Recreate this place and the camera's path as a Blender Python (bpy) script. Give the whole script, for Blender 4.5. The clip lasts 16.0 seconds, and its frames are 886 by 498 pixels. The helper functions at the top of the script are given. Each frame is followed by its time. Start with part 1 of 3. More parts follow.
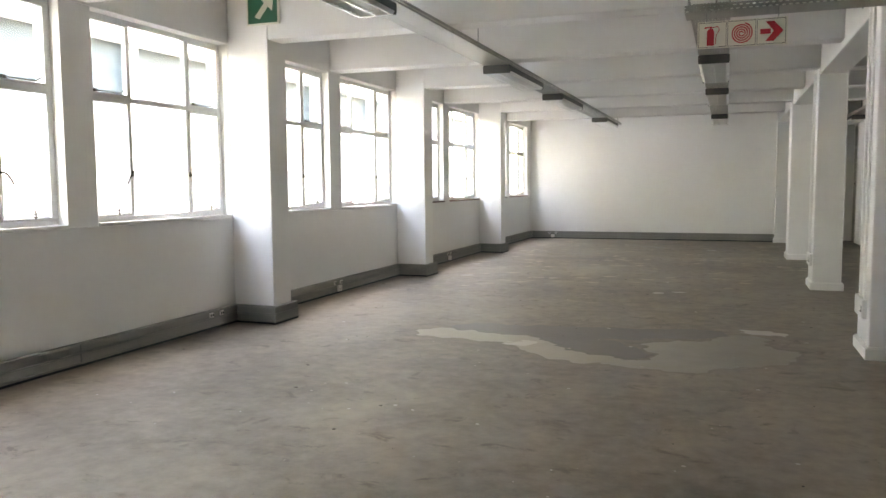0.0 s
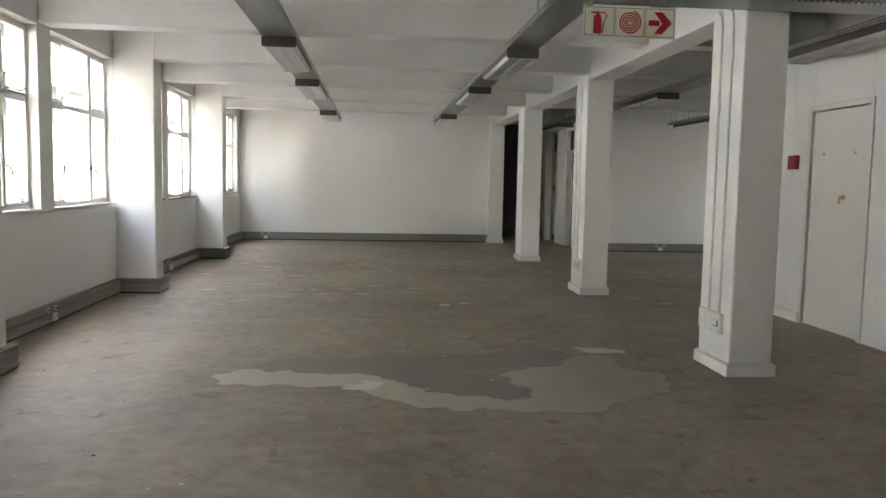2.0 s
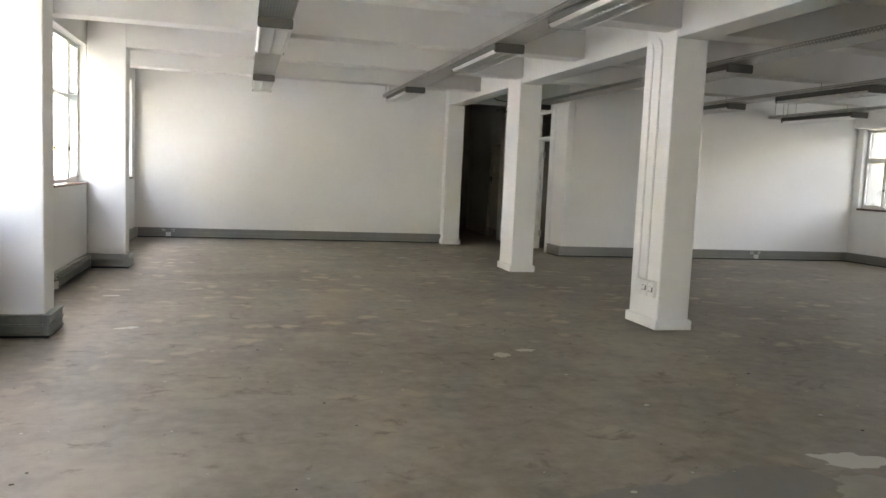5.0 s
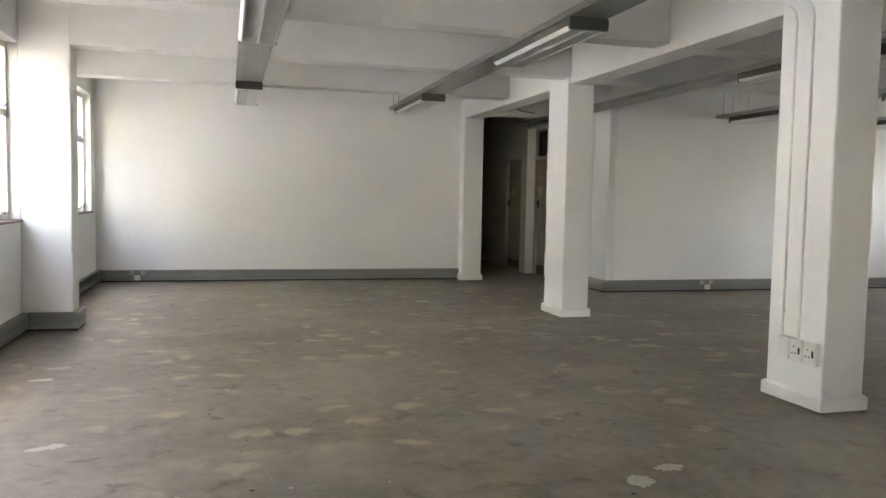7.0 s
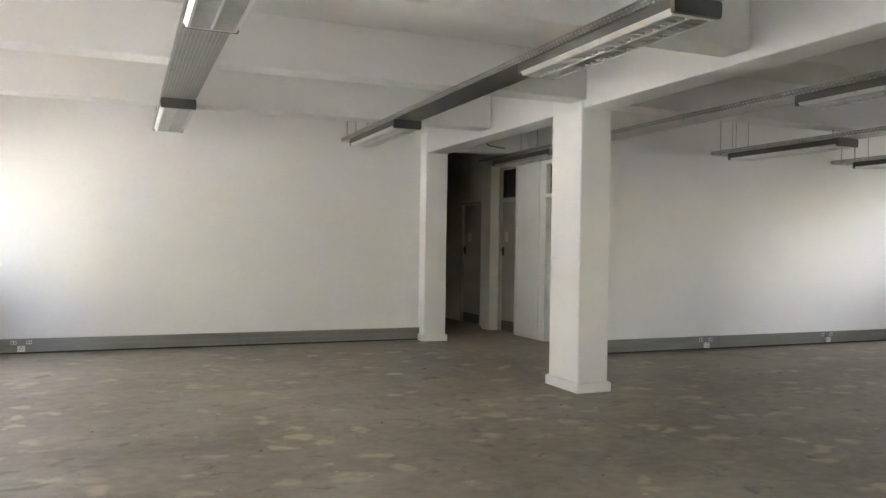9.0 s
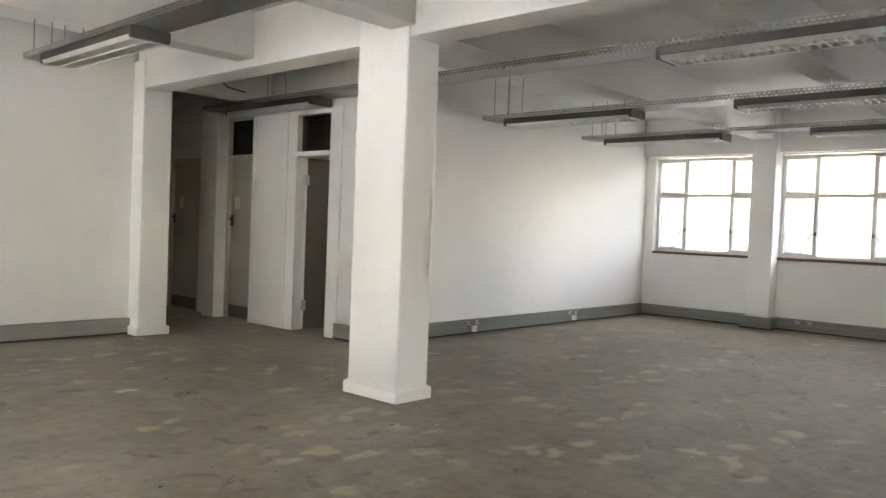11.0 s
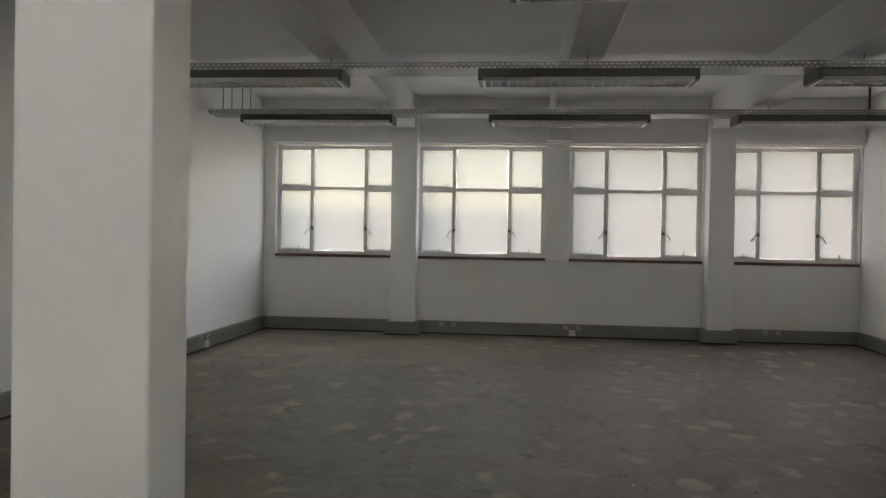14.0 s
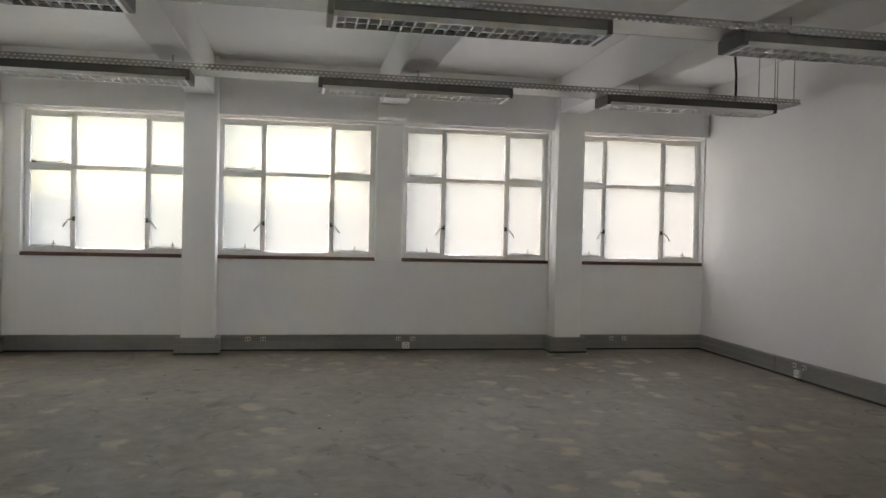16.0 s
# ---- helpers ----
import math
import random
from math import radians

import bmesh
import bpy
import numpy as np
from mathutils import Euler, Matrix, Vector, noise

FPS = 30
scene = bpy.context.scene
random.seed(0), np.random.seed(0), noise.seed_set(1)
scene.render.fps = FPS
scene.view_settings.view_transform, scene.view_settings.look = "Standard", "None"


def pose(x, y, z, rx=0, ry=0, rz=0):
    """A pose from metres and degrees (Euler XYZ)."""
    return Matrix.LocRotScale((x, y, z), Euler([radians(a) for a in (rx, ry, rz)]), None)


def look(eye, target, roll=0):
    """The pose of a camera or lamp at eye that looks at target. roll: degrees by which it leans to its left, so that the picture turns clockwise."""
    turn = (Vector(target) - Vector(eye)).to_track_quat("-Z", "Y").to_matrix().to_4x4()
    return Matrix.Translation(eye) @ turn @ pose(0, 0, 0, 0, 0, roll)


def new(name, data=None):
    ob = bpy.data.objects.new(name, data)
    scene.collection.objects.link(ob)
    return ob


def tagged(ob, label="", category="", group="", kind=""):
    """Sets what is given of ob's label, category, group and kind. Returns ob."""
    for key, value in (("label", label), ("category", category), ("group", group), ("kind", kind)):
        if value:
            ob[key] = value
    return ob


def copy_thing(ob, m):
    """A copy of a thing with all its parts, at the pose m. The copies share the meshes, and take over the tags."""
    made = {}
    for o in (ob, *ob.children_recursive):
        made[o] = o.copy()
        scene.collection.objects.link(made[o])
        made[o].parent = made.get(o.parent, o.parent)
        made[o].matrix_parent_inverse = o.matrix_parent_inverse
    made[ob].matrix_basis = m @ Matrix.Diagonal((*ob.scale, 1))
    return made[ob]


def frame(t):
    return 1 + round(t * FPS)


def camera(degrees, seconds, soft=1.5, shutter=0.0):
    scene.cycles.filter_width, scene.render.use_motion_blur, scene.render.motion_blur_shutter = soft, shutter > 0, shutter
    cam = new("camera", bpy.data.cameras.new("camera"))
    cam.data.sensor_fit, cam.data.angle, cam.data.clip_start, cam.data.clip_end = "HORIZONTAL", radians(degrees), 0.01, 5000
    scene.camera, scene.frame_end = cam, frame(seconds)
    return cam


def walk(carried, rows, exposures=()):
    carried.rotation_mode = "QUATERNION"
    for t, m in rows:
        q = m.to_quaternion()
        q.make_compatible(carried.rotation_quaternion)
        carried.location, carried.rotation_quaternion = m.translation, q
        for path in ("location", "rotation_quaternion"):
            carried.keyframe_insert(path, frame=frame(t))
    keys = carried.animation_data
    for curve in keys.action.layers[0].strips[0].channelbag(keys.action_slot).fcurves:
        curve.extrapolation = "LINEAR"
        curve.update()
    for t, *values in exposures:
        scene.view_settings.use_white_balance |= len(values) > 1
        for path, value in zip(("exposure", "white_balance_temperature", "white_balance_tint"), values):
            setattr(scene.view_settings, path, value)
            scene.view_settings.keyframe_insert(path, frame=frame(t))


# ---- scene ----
cam = camera(59.6, 16.0)
PATH = [
    (0, (-0.092, -0.025, 1.342), (-0.776, 1.847, 1.175), -0.4),
    (0.5, (-0.525, 0.224, 1.334), (-0.928, 2.176, 1.163), 0.6),
    (1, (-0.809, 0.593, 1.314), (-0.959, 2.576, 1.107), 0.2),
    (1.5, (-1.26, 0.82, 1.39), (-1.26, 2.81, 1.205), 0.7),
    (2, (-1.635, 1.135, 1.377), (-1.458, 3.12, 1.203), 1.1),
    (2.5, (-1.881, 1.623, 1.344), (-1.596, 3.596, 1.185), 1.5),
    (3, (-2.154, 2.107, 1.348), (-1.781, 4.065, 1.187), 1.6),
    (3.5, (-2.219, 2.611, 1.278), (-1.738, 4.542, 1.079), 1.4),
    (4, (-2.471, 3.112, 1.359), (-1.971, 5.038, 1.157), 2.7),
    (6.5, (-2.83, 5.895, 1.331), (-2.316, 7.822, 1.178), 1.5),
    (7, (-2.745, 6.428, 1.331), (-2.212, 8.351, 1.201), 1.1),
    (7.5, (-2.882, 6.931, 1.352), (-2.338, 8.853, 1.26), 1.5),
    (8, (-2.939, 7.409, 1.372), (-2.377, 9.328, 1.321), 1.1),
    (8.2, (-2.944, 7.628, 1.374), (-2.353, 9.538, 1.336), 0.9),
    (10.3, (-3.008, 9.856, 1.304), (-1.752, 11.413, 1.293), 1.4),
    (10.5, (-2.993, 10.127, 1.294), (-1.644, 11.603, 1.274), 1.5),
    (11, (-2.95, 10.585, 1.291), (-1.477, 11.937, 1.234), 2.2),
    (11.5, (-2.868, 11.097, 1.301), (-1.295, 12.329, 1.216), 2.6),
    (12, (-2.695, 11.616, 1.281), (-0.989, 12.656, 1.189), 1.8),
    (12.5, (-2.526, 12.035, 1.281), (-0.73, 12.912, 1.219), 1.6),
    (13, (-2.338, 12.423, 1.335), (-0.45, 13.08, 1.27), 1.0),
    (13.5, (-2.064, 12.868, 1.31), (-0.117, 13.323, 1.256), 1.5),
    (14, (-1.735, 13.245, 1.274), (0.255, 13.439, 1.247), 1.0),
    (14.5, (-1.340, 13.553, 1.28), (0.657, 13.456, 1.236), 0.1),
    (15, (-0.914, 13.726, 1.28), (1.072, 13.486, 1.249), 0.6),
    (15.5, (-0.516, 13.706, 1.28), (1.456, 13.372, 1.260), 1.0),
    (16, (-0.078, 13.717, 1.28), (1.888, 13.352, 1.250), 1.3),
]
EXPOSURES = [(t, stops, 11200, 23) for t, stops in ((0.0, 6.6), (0.5, 6.7), (1.0, 6.2), (2.0, 6.3), (3.0, 6.4), (3.5, 6.5), (6.5, 6.65), (8.0, 6.55), (10.5, 7.15), (11.5, 6.9), (12.5, 6.5), (13.5, 5.95), (14.5, 5.75), (15.2, 5.95), (16.0, 6.35))]
walk(cam, [(t, look(eye, target, roll)) for t, eye, target, roll in PATH], EXPOSURES)

# ---- world and sun ----
world = bpy.data.worlds.new("world")
scene.world = world
world.use_nodes = True
wn = world.node_tree
sky = wn.nodes.new("ShaderNodeTexSky")
sky.sky_type, sky.sun_disc = "NISHITA", False
sky.sun_elevation, sky.sun_rotation = radians(55), radians(0)
sky.dust_density = 1.0
wn.links.new(sky.outputs[0], wn.nodes["Background"].inputs[0])
wn.nodes["Background"].inputs[1].default_value = 0.15
sun_data = bpy.data.lights.new("sun", "SUN")
sun_data.energy, sun_data.angle, sun_data.color = 1.0, radians(12), (1.0, 0.96, 0.9)
sun = new("sun", sun_data)
sun.matrix_world = look((0, 0, 40), (0.0, -28.0, 0))


# daylight that the yard sends into the four frosted windows
for wy, watts, tint in ((15.695, 0.235, (0.47, 0.69, 0.93)), (13.745, 0.235, (0.47, 0.69, 0.94)), (11.73, 0.27, (0.49, 0.66, 1.0)), (9.785, 0.275, (0.52, 0.67, 0.98))):
    glow = bpy.data.lights.new("window_daylight", "AREA")
    glow.shape, glow.size, glow.size_y, glow.energy, glow.color = "RECTANGLE", 1.44, 1.64, watts, tint
    new("window_daylight", glow).matrix_world = look((8.56 + 0.22, wy, 1.77), (0.0, wy, 1.77))

# ---- materials ----
class Mat:
    """A node material with small helpers."""

    def __init__(self, name):
        self.m = bpy.data.materials.new(name)
        self.m.use_nodes = True
        self.t = self.m.node_tree
        self.b = self.t.nodes["Principled BSDF"]

    def node(self, kind, **ins):
        n = self.t.nodes.new("ShaderNode" + kind)
        for k, v in ins.items():
            self.put(n, k, v)
        return n

    def put(self, n, k, v):
        s = n.inputs[int(k[1:])] if k[0] == "i" and k[1:].isdigit() else n.inputs[k.replace("_", " ")]
        if isinstance(v, bpy.types.NodeSocket):
            self.t.links.new(v, s)
        else:
            s.default_value = v

    def math(self, op, a, b=0.0, c=None):
        n = self.t.nodes.new("ShaderNodeMath")
        n.operation = op
        self.put(n, "i0", a), self.put(n, "i1", b)
        if c is not None:
            self.put(n, "i2", c)
        return n.outputs[0]

    def vec(self, op, a, b=(0, 0, 0)):
        n = self.t.nodes.new("ShaderNodeVectorMath")
        n.operation = op
        self.put(n, "i0", a), self.put(n, "i1", b)
        return n

    def place(self, world_space=True):
        if world_space:
            return self.t.nodes.new("ShaderNodeNewGeometry").outputs["Position"]
        return self.t.nodes.new("ShaderNodeTexCoord").outputs["Object"]

    def noise(self, at, scale, detail=3.0, rough=0.55, warp=0.0):
        return self.node("TexNoise", Vector=at, Scale=scale, Detail=detail, Roughness=rough, Distortion=warp).outputs[0]

    def step(self, v, a, b):
        n = self.t.nodes.new("ShaderNodeMapRange")
        n.interpolation_type = "SMOOTHSTEP"
        self.put(n, "i0", v), self.put(n, "i1", a), self.put(n, "i2", b)
        return n.outputs[0]

    def mix(self, f, a, b):
        n = self.t.nodes.new("ShaderNodeMix")
        n.data_type = "RGBA"
        self.put(n, "i0", f), self.put(n, "i6", a), self.put(n, "i7", b)
        return n.outputs[2]

    def bump(self, h, strength, dist):
        n = self.node("Bump", Height=h, Strength=strength, Distance=dist)
        self.put(self.b, "Normal", n.outputs[0])

    def base(self, **ins):
        for k, v in ins.items():
            self.put(self.b, k, v)
        return self


def col(r, g=None, b=None):
    return (r, r if g is None else g, r if b is None else b, 1.0)


def paint(name, c, rough=0.55, vary=0.06, grain=0.3):
    k = Mat(name)
    p = k.place()
    n1, n2 = k.noise(p, 0.9, 4), k.noise(p, 14, 3)
    f = k.math("MULTIPLY_ADD", k.math("ADD", n1, k.math("MULTIPLY", n2, 0.4)), 2.0 * vary, 1.0 - 1.4 * vary)
    k.base(Roughness=rough)
    s = k.t.nodes.new("ShaderNodeVectorMath")
    s.operation = "SCALE"
    s.inputs[0].default_value = c[:3]
    k.put(s, "Scale", f)
    k.put(k.b, "Base_Color", s.outputs[0])
    k.bump(k.math("ADD", k.noise(p, 55, 2), k.math("MULTIPLY", k.noise(p, 3.5, 3), 2.5)), grain, 0.004)
    return k.m


def metal(name, c, rough, vary=0.15):
    k = Mat(name)
    p = k.place(False)
    f = k.noise(p, 9, 4)
    k.base(Base_Color=k.mix(f, col(*[v * (1 - vary) for v in c[:3]]), col(*[min(1, v * (1 + vary)) for v in c[:3]])), Metallic=1.0,
           Roughness=k.math("MULTIPLY_ADD", k.noise(p, 25, 3), 0.25, rough - 0.1))
    return k.m


def plain(name, c, rough=0.5, metallic=0.0):
    k = Mat(name)
    f = k.noise(k.place(False), 18, 3)
    k.base(Base_Color=k.mix(f, col(*[v * 0.92 for v in c[:3]]), col(*[min(1, v * 1.06) for v in c[:3]])), Roughness=rough, Metallic=metallic)
    return k.m


def capsule(k, p, a, b, r):
    """How far the place p lies inside a stroke from a to b of that radius, in metres."""
    ab = Vector((b[0] - a[0], b[1] - a[1], 0))
    rel = k.vec("SUBTRACT", p, (a[0], a[1], 0)).outputs[0]
    dot = k.vec("DOT_PRODUCT", rel, tuple(ab / ab.length_squared)).outputs["Value"]
    h = k.math("MINIMUM", k.math("MAXIMUM", dot, 0.0), 1.0)
    s = k.t.nodes.new("ShaderNodeVectorMath")
    s.operation = "SCALE"
    s.inputs[0].default_value = ab
    k.put(s, "Scale", h)
    d = k.vec("LENGTH", k.vec("SUBTRACT", rel, s.outputs[0]).outputs[0]).outputs["Value"]
    return k.math("SUBTRACT", r, d)


def concrete_floor():
    """A bare screed with traffic stains, trowelled blotches, paint specks and one large patch of newer screed."""
    k = Mat("worn_concrete_screed")
    p = k.vec("MULTIPLY", k.place(), (1, 1, 0)).outputs[0]
    big, mid, fine, grit = k.noise(p, 0.33, 4), k.noise(p, 1.7, 5, 0.6, 0.4), k.noise(p, 9, 5, 0.65), k.noise(p, 90, 2)
    v = k.math("ADD", k.math("MULTIPLY", big, 0.45), k.math("ADD", k.math("MULTIPLY", mid, 0.4), k.math("MULTIPLY", fine, 0.3)))
    c = k.mix(k.step(v, 0.38, 0.76), col(0.125, 0.104, 0.084), col(0.35, 0.302, 0.25))
    # pale blotches where adhesive was scraped off
    stretched = k.vec("MULTIPLY", p, (1.0, 1.25, 1)).outputs[0]
    vor = k.t.nodes.new("ShaderNodeTexVoronoi")
    warped = k.vec("ADD", stretched, k.vec("MULTIPLY", k.node("TexNoise", Vector=p, Scale=3.5, Detail=3.0).outputs[1], (0.5, 0.5, 0)).outputs[0])
    k.put(vor, "Vector", warped.outputs[0]), k.put(vor, "Scale", 3.1)
    k.put(vor, "Randomness", 0.7)
    along = k.t.nodes.new("ShaderNodeSeparateXYZ")
    k.put(along, "i0", p)
    north = k.math("MULTIPLY_ADD", k.step(along.outputs[1], 8.0, 10.5), 0.75, 0.25)
    dab = k.step(k.math("ADD", vor.outputs["Distance"], k.math("MULTIPLY", fine, 0.55)), 0.65, 0.44)
    spot = k.math("MULTIPLY", k.math("MULTIPLY", dab, k.step(k.noise(p, 0.9, 3), 0.38, 0.54)), north)
    c = k.mix(k.math("MULTIPLY", spot, 0.8), c, col(0.47, 0.37, 0.275))
    # broad worn lanes
    c = k.mix(k.math("MULTIPLY", k.step(k.noise(p, 0.8, 4, 0.6, 0.5), 0.52, 0.72), 0.45), c, col(0.38, 0.33, 0.27))
    # dark scuffs
    sc = k.math("MULTIPLY", k.step(k.noise(k.vec("MULTIPLY", p, (1.6, 2.0, 1)).outputs[0], 2.4, 5, 0.65, 0.6), 0.57, 0.69), 0.6)
    c = k.mix(sc, c, col(0.075, 0.058, 0.045))
    # the patch near the first column
    wob = k.node("TexNoise", Vector=p, Scale=5.0, Detail=4.0).outputs[1]
    q = k.vec("ADD", p, k.vec("MULTIPLY", k.vec("SUBTRACT", wob, (0.5, 0.5, 0.5)).outputs[0], (0.34, 0.34, 0)).outputs[0]).outputs[0]

    def strokes(items):
        out = None
        for a, b, r in items:
            d = capsule(k, q, a, b, r)
            out = d if out is None else k.math("MAXIMUM", out, d)
        return out

    dark = strokes((((-2.25, 6.78), (-0.9, 6.95), 0.26), ((-1.4, 6.6), (-0.95, 6.1), 0.30), ((-0.9, 6.95), (-0.3, 7.15), 0.22)))
    pale = strokes((((-2.55, 6.5), (-1.75, 6.38), 0.19), ((-1.75, 6.35), (-1.2, 5.88), 0.17), ((-1.2, 5.84), (-0.3, 5.78), 0.15),
                    ((-0.32, 6.42), (0.1, 6.42), 0.38), ((-0.3, 6.0), (-0.05, 6.2), 0.32), ((0.08, 7.0), (0.0, 6.8), 0.2)))
    white = strokes((((0.12, 7.36), (0.38, 7.32), 0.09), ((-1.76, 6.25), (-1.62, 6.27), 0.07)))
    c = k.mix(k.math("MULTIPLY", k.step(dark, -0.01, 0.02), 0.85), c, k.mix(mid, col(0.14, 0.137, 0.13), col(0.20, 0.197, 0.185)))
    edge = k.math("MULTIPLY", k.step(pale, -0.05, 0.0), 0.28)
    c = k.mix(edge, c, col(0.11, 0.105, 0.095))
    right = k.step(q_x(k, q), -1.0, 0.2)
    c = k.mix(k.step(pale, 0.0, 0.015), c, k.mix(right, k.mix(fine, col(0.37, 0.34, 0.29), col(0.45, 0.415, 0.36)), k.mix(fine, col(0.26, 0.238, 0.205), col(0.325, 0.30, 0.26))))
    c = k.mix(k.step(white, 0.0, 0.015), c, col(0.56, 0.54, 0.5))
    # small specks
    dots = k.t.nodes.new("ShaderNodeTexVoronoi")
    k.put(dots, "Vector", p), k.put(dots, "Scale", 6.5)
    c = k.mix(k.math("MULTIPLY", k.step(dots.outputs["Distance"], 0.055, 0.03), k.step(k.noise(p, 4.3, 1), 0.55, 0.6)), c, col(0.62, 0.6, 0.56))
    c = k.mix(k.math("MULTIPLY", grit, 0.12), c, col(0.12, 0.11, 0.10))
    k.base(Base_Color=c, Roughness=k.math("MULTIPLY_ADD", mid, 0.4, 0.30), Specular_IOR_Level=0.5)
    k.bump(k.math("ADD", k.math("MULTIPLY", fine, 1.0), k.math("MULTIPLY", grit, 0.25)), 0.35, 0.006)
    return k.m


def q_x(k, q):
    s = k.t.nodes.new("ShaderNodeSeparateXYZ")
    k.put(s, "i0", q)
    return s.outputs[0]


def perforated():
    """Galvanised sheet with rows of oblong holes along the object's y."""
    k = Mat("perforated_galvanised_steel")
    p = k.place(False)
    s = k.t.nodes.new("ShaderNodeSeparateXYZ")
    k.put(s, "i0", p)
    u = k.math("DIVIDE", k.math("ADD", s.outputs[0], s.outputs[2]), 0.026)
    row = k.math("MULTIPLY", k.math("FLOOR", u), 0.5)
    v = k.math("ADD", k.math("DIVIDE", s.outputs[1], 0.044), row)
    du = k.math("DIVIDE", k.math("SUBTRACT", k.math("FRACT", u), 0.5), 0.26)
    dv = k.math("DIVIDE", k.math("SUBTRACT", k.math("FRACT", v), 0.5), 0.34)
    hole = k.math("LESS_THAN", k.math("ADD", k.math("MULTIPLY", du, du), k.math("MULTIPLY", dv, dv)), 1.0)
    n = k.noise(p, 6, 5, 0.6)
    k.base(Base_Color=k.mix(n, col(0.22, 0.22, 0.215), col(0.54, 0.535, 0.51)), Metallic=1.0, Roughness=k.math("MULTIPLY_ADD", n, 0.35, 0.18))
    clear = k.t.nodes.new("ShaderNodeBsdfTransparent")
    m = k.t.nodes.new("ShaderNodeMixShader")
    k.put(m, "i0", hole), k.put(m, "i1", k.b.outputs[0]), k.put(m, "i2", clear.outputs[0])
    k.put(k.t.nodes["Material Output"], "Surface", m.outputs[0])
    return k.m


def clear_glass(name, tint):
    k = Mat(name)
    tr, gl, lw = k.node("BsdfTransparent", Color=tint), k.node("BsdfGlossy", Roughness=0.02), k.node("LayerWeight", Blend=0.5)
    fr = k.math("MULTIPLY_ADD", k.math("POWER", lw.outputs["Facing"], 4.0), 0.35, 0.025)
    m = k.t.nodes.new("ShaderNodeMixShader")
    k.put(m, "i0", fr), k.put(m, "i1", tr.outputs[0]), k.put(m, "i2", gl.outputs[0])
    k.put(k.t.nodes["Material Output"], "Surface", m.outputs[0])
    return k.m


def frosted_glass():
    k = Mat("frosted_glass")
    f = k.noise(k.place(), 260, 2)
    a = k.node("BsdfRefraction", Color=col(0.172, 0.18, 0.175), Roughness=0.2, IOR=1.25)
    b = k.node("BsdfTranslucent", Color=col(0.172, 0.18, 0.175))
    bump = k.node("Bump", Height=f, Strength=0.15, Distance=0.002)
    k.put(a, "Normal", bump.outputs[0])
    m = k.t.nodes.new("ShaderNodeMixShader")
    k.put(m, "i0", 0.55), k.put(m, "i1", a.outputs[0]), k.put(m, "i2", b.outputs[0])
    k.put(k.t.nodes["Material Output"], "Surface", m.outputs[0])
    return k.m


def brown_wood():
    k = Mat("red_brown_varnished_wood")
    p = k.vec("MULTIPLY", k.place(), (30, 3, 30)).outputs[0]
    k.base(Base_Color=k.mix(k.noise(p, 1.0, 4), col(0.05, 0.018, 0.012), col(0.13, 0.05, 0.03)), Roughness=0.4)
    return k.m


def wall_blocks(name, a, b):
    k = Mat(name)
    p = k.place()
    k.base(Base_Color=k.mix(k.noise(p, 0.6, 5, 0.6), a, b), Roughness=0.85)
    k.bump(k.noise(p, 12, 4), 0.3, 0.01)
    return k.m


WALL = paint("white_wall_paint", col(0.80, 0.795, 0.78), 0.55)
COLUMN = paint("white_gloss_column_paint", col(0.82, 0.815, 0.80), 0.45, 0.03, 0.22)
SOFFIT = paint("white_ceiling_paint", col(0.77, 0.765, 0.75), 0.7, 0.05)
FRAME = paint("white_window_enamel", col(0.76, 0.76, 0.75), 0.35, 0.05, 0.12)
DOORPAINT = paint("cream_door_paint", col(0.76, 0.73, 0.69), 0.4, 0.04, 0.1)
# white paint with the dim corridor's shade put into its colour
SHADED_PAINT = paint("shade_darkened_white_paint", col(0.46, 0.44, 0.40), 0.5, 0.05, 0.1)
FLOOR = concrete_floor()
TRUNK = paint("grey_trunking_enamel", col(0.235, 0.24, 0.225), 0.45, 0.06, 0.08)
TRAY = perforated()
HOUSING = plain("dark_grey_fitting_enamel", col(0.08, 0.08, 0.075), 0.45)
RIM = metal("satin_aluminium", col(0.84, 0.84, 0.83), 0.42, 0.05)
LOUVRE = metal("bright_aluminium_louvre", col(0.88, 0.88, 0.87), 0.38, 0.05)
ROD = metal("zinc_rod", col(0.35, 0.35, 0.34), 0.45)
BRONZE = plain("dark_bronze_window_fittings", col(0.05, 0.042, 0.035), 0.4, 0.7)
BRASS = metal("worn_brass", col(0.62, 0.47, 0.22), 0.35)
STEEL = metal("hinge_steel", col(0.55, 0.55, 0.53), 0.35)
PLASTIC = plain("white_plastic", col(0.78, 0.78, 0.76), 0.35)
BLACK = plain("black_plastic", col(0.02, 0.02, 0.02), 0.45)
WOOD = brown_wood()
DARKDOOR = plain("dark_brown_door_paint", col(0.13, 0.115, 0.10), 0.5)
CLEAR = clear_glass("clear_window_glass", col(0.66, 0.69, 0.69))
DIMGLASS = clear_glass("smoky_partition_glass", col(0.45, 0.47, 0.45))
FROSTED = frosted_glass()
SIGNWHITE = plain("cream_sign_plastic", col(0.72, 0.72, 0.62), 0.4)
SIGNRED = plain("red_sign_ink", col(0.55, 0.02, 0.03), 0.45)
SIGNGREEN = plain("green_sign_ink", col(0.01, 0.14, 0.08), 0.45)
REDBOX = plain("red_moulded_plastic", col(0.42, 0.02, 0.02), 0.3)
OUTWHITE = wall_blocks("white_rendered_facade", col(0.70, 0.69, 0.66), col(0.82, 0.81, 0.79))
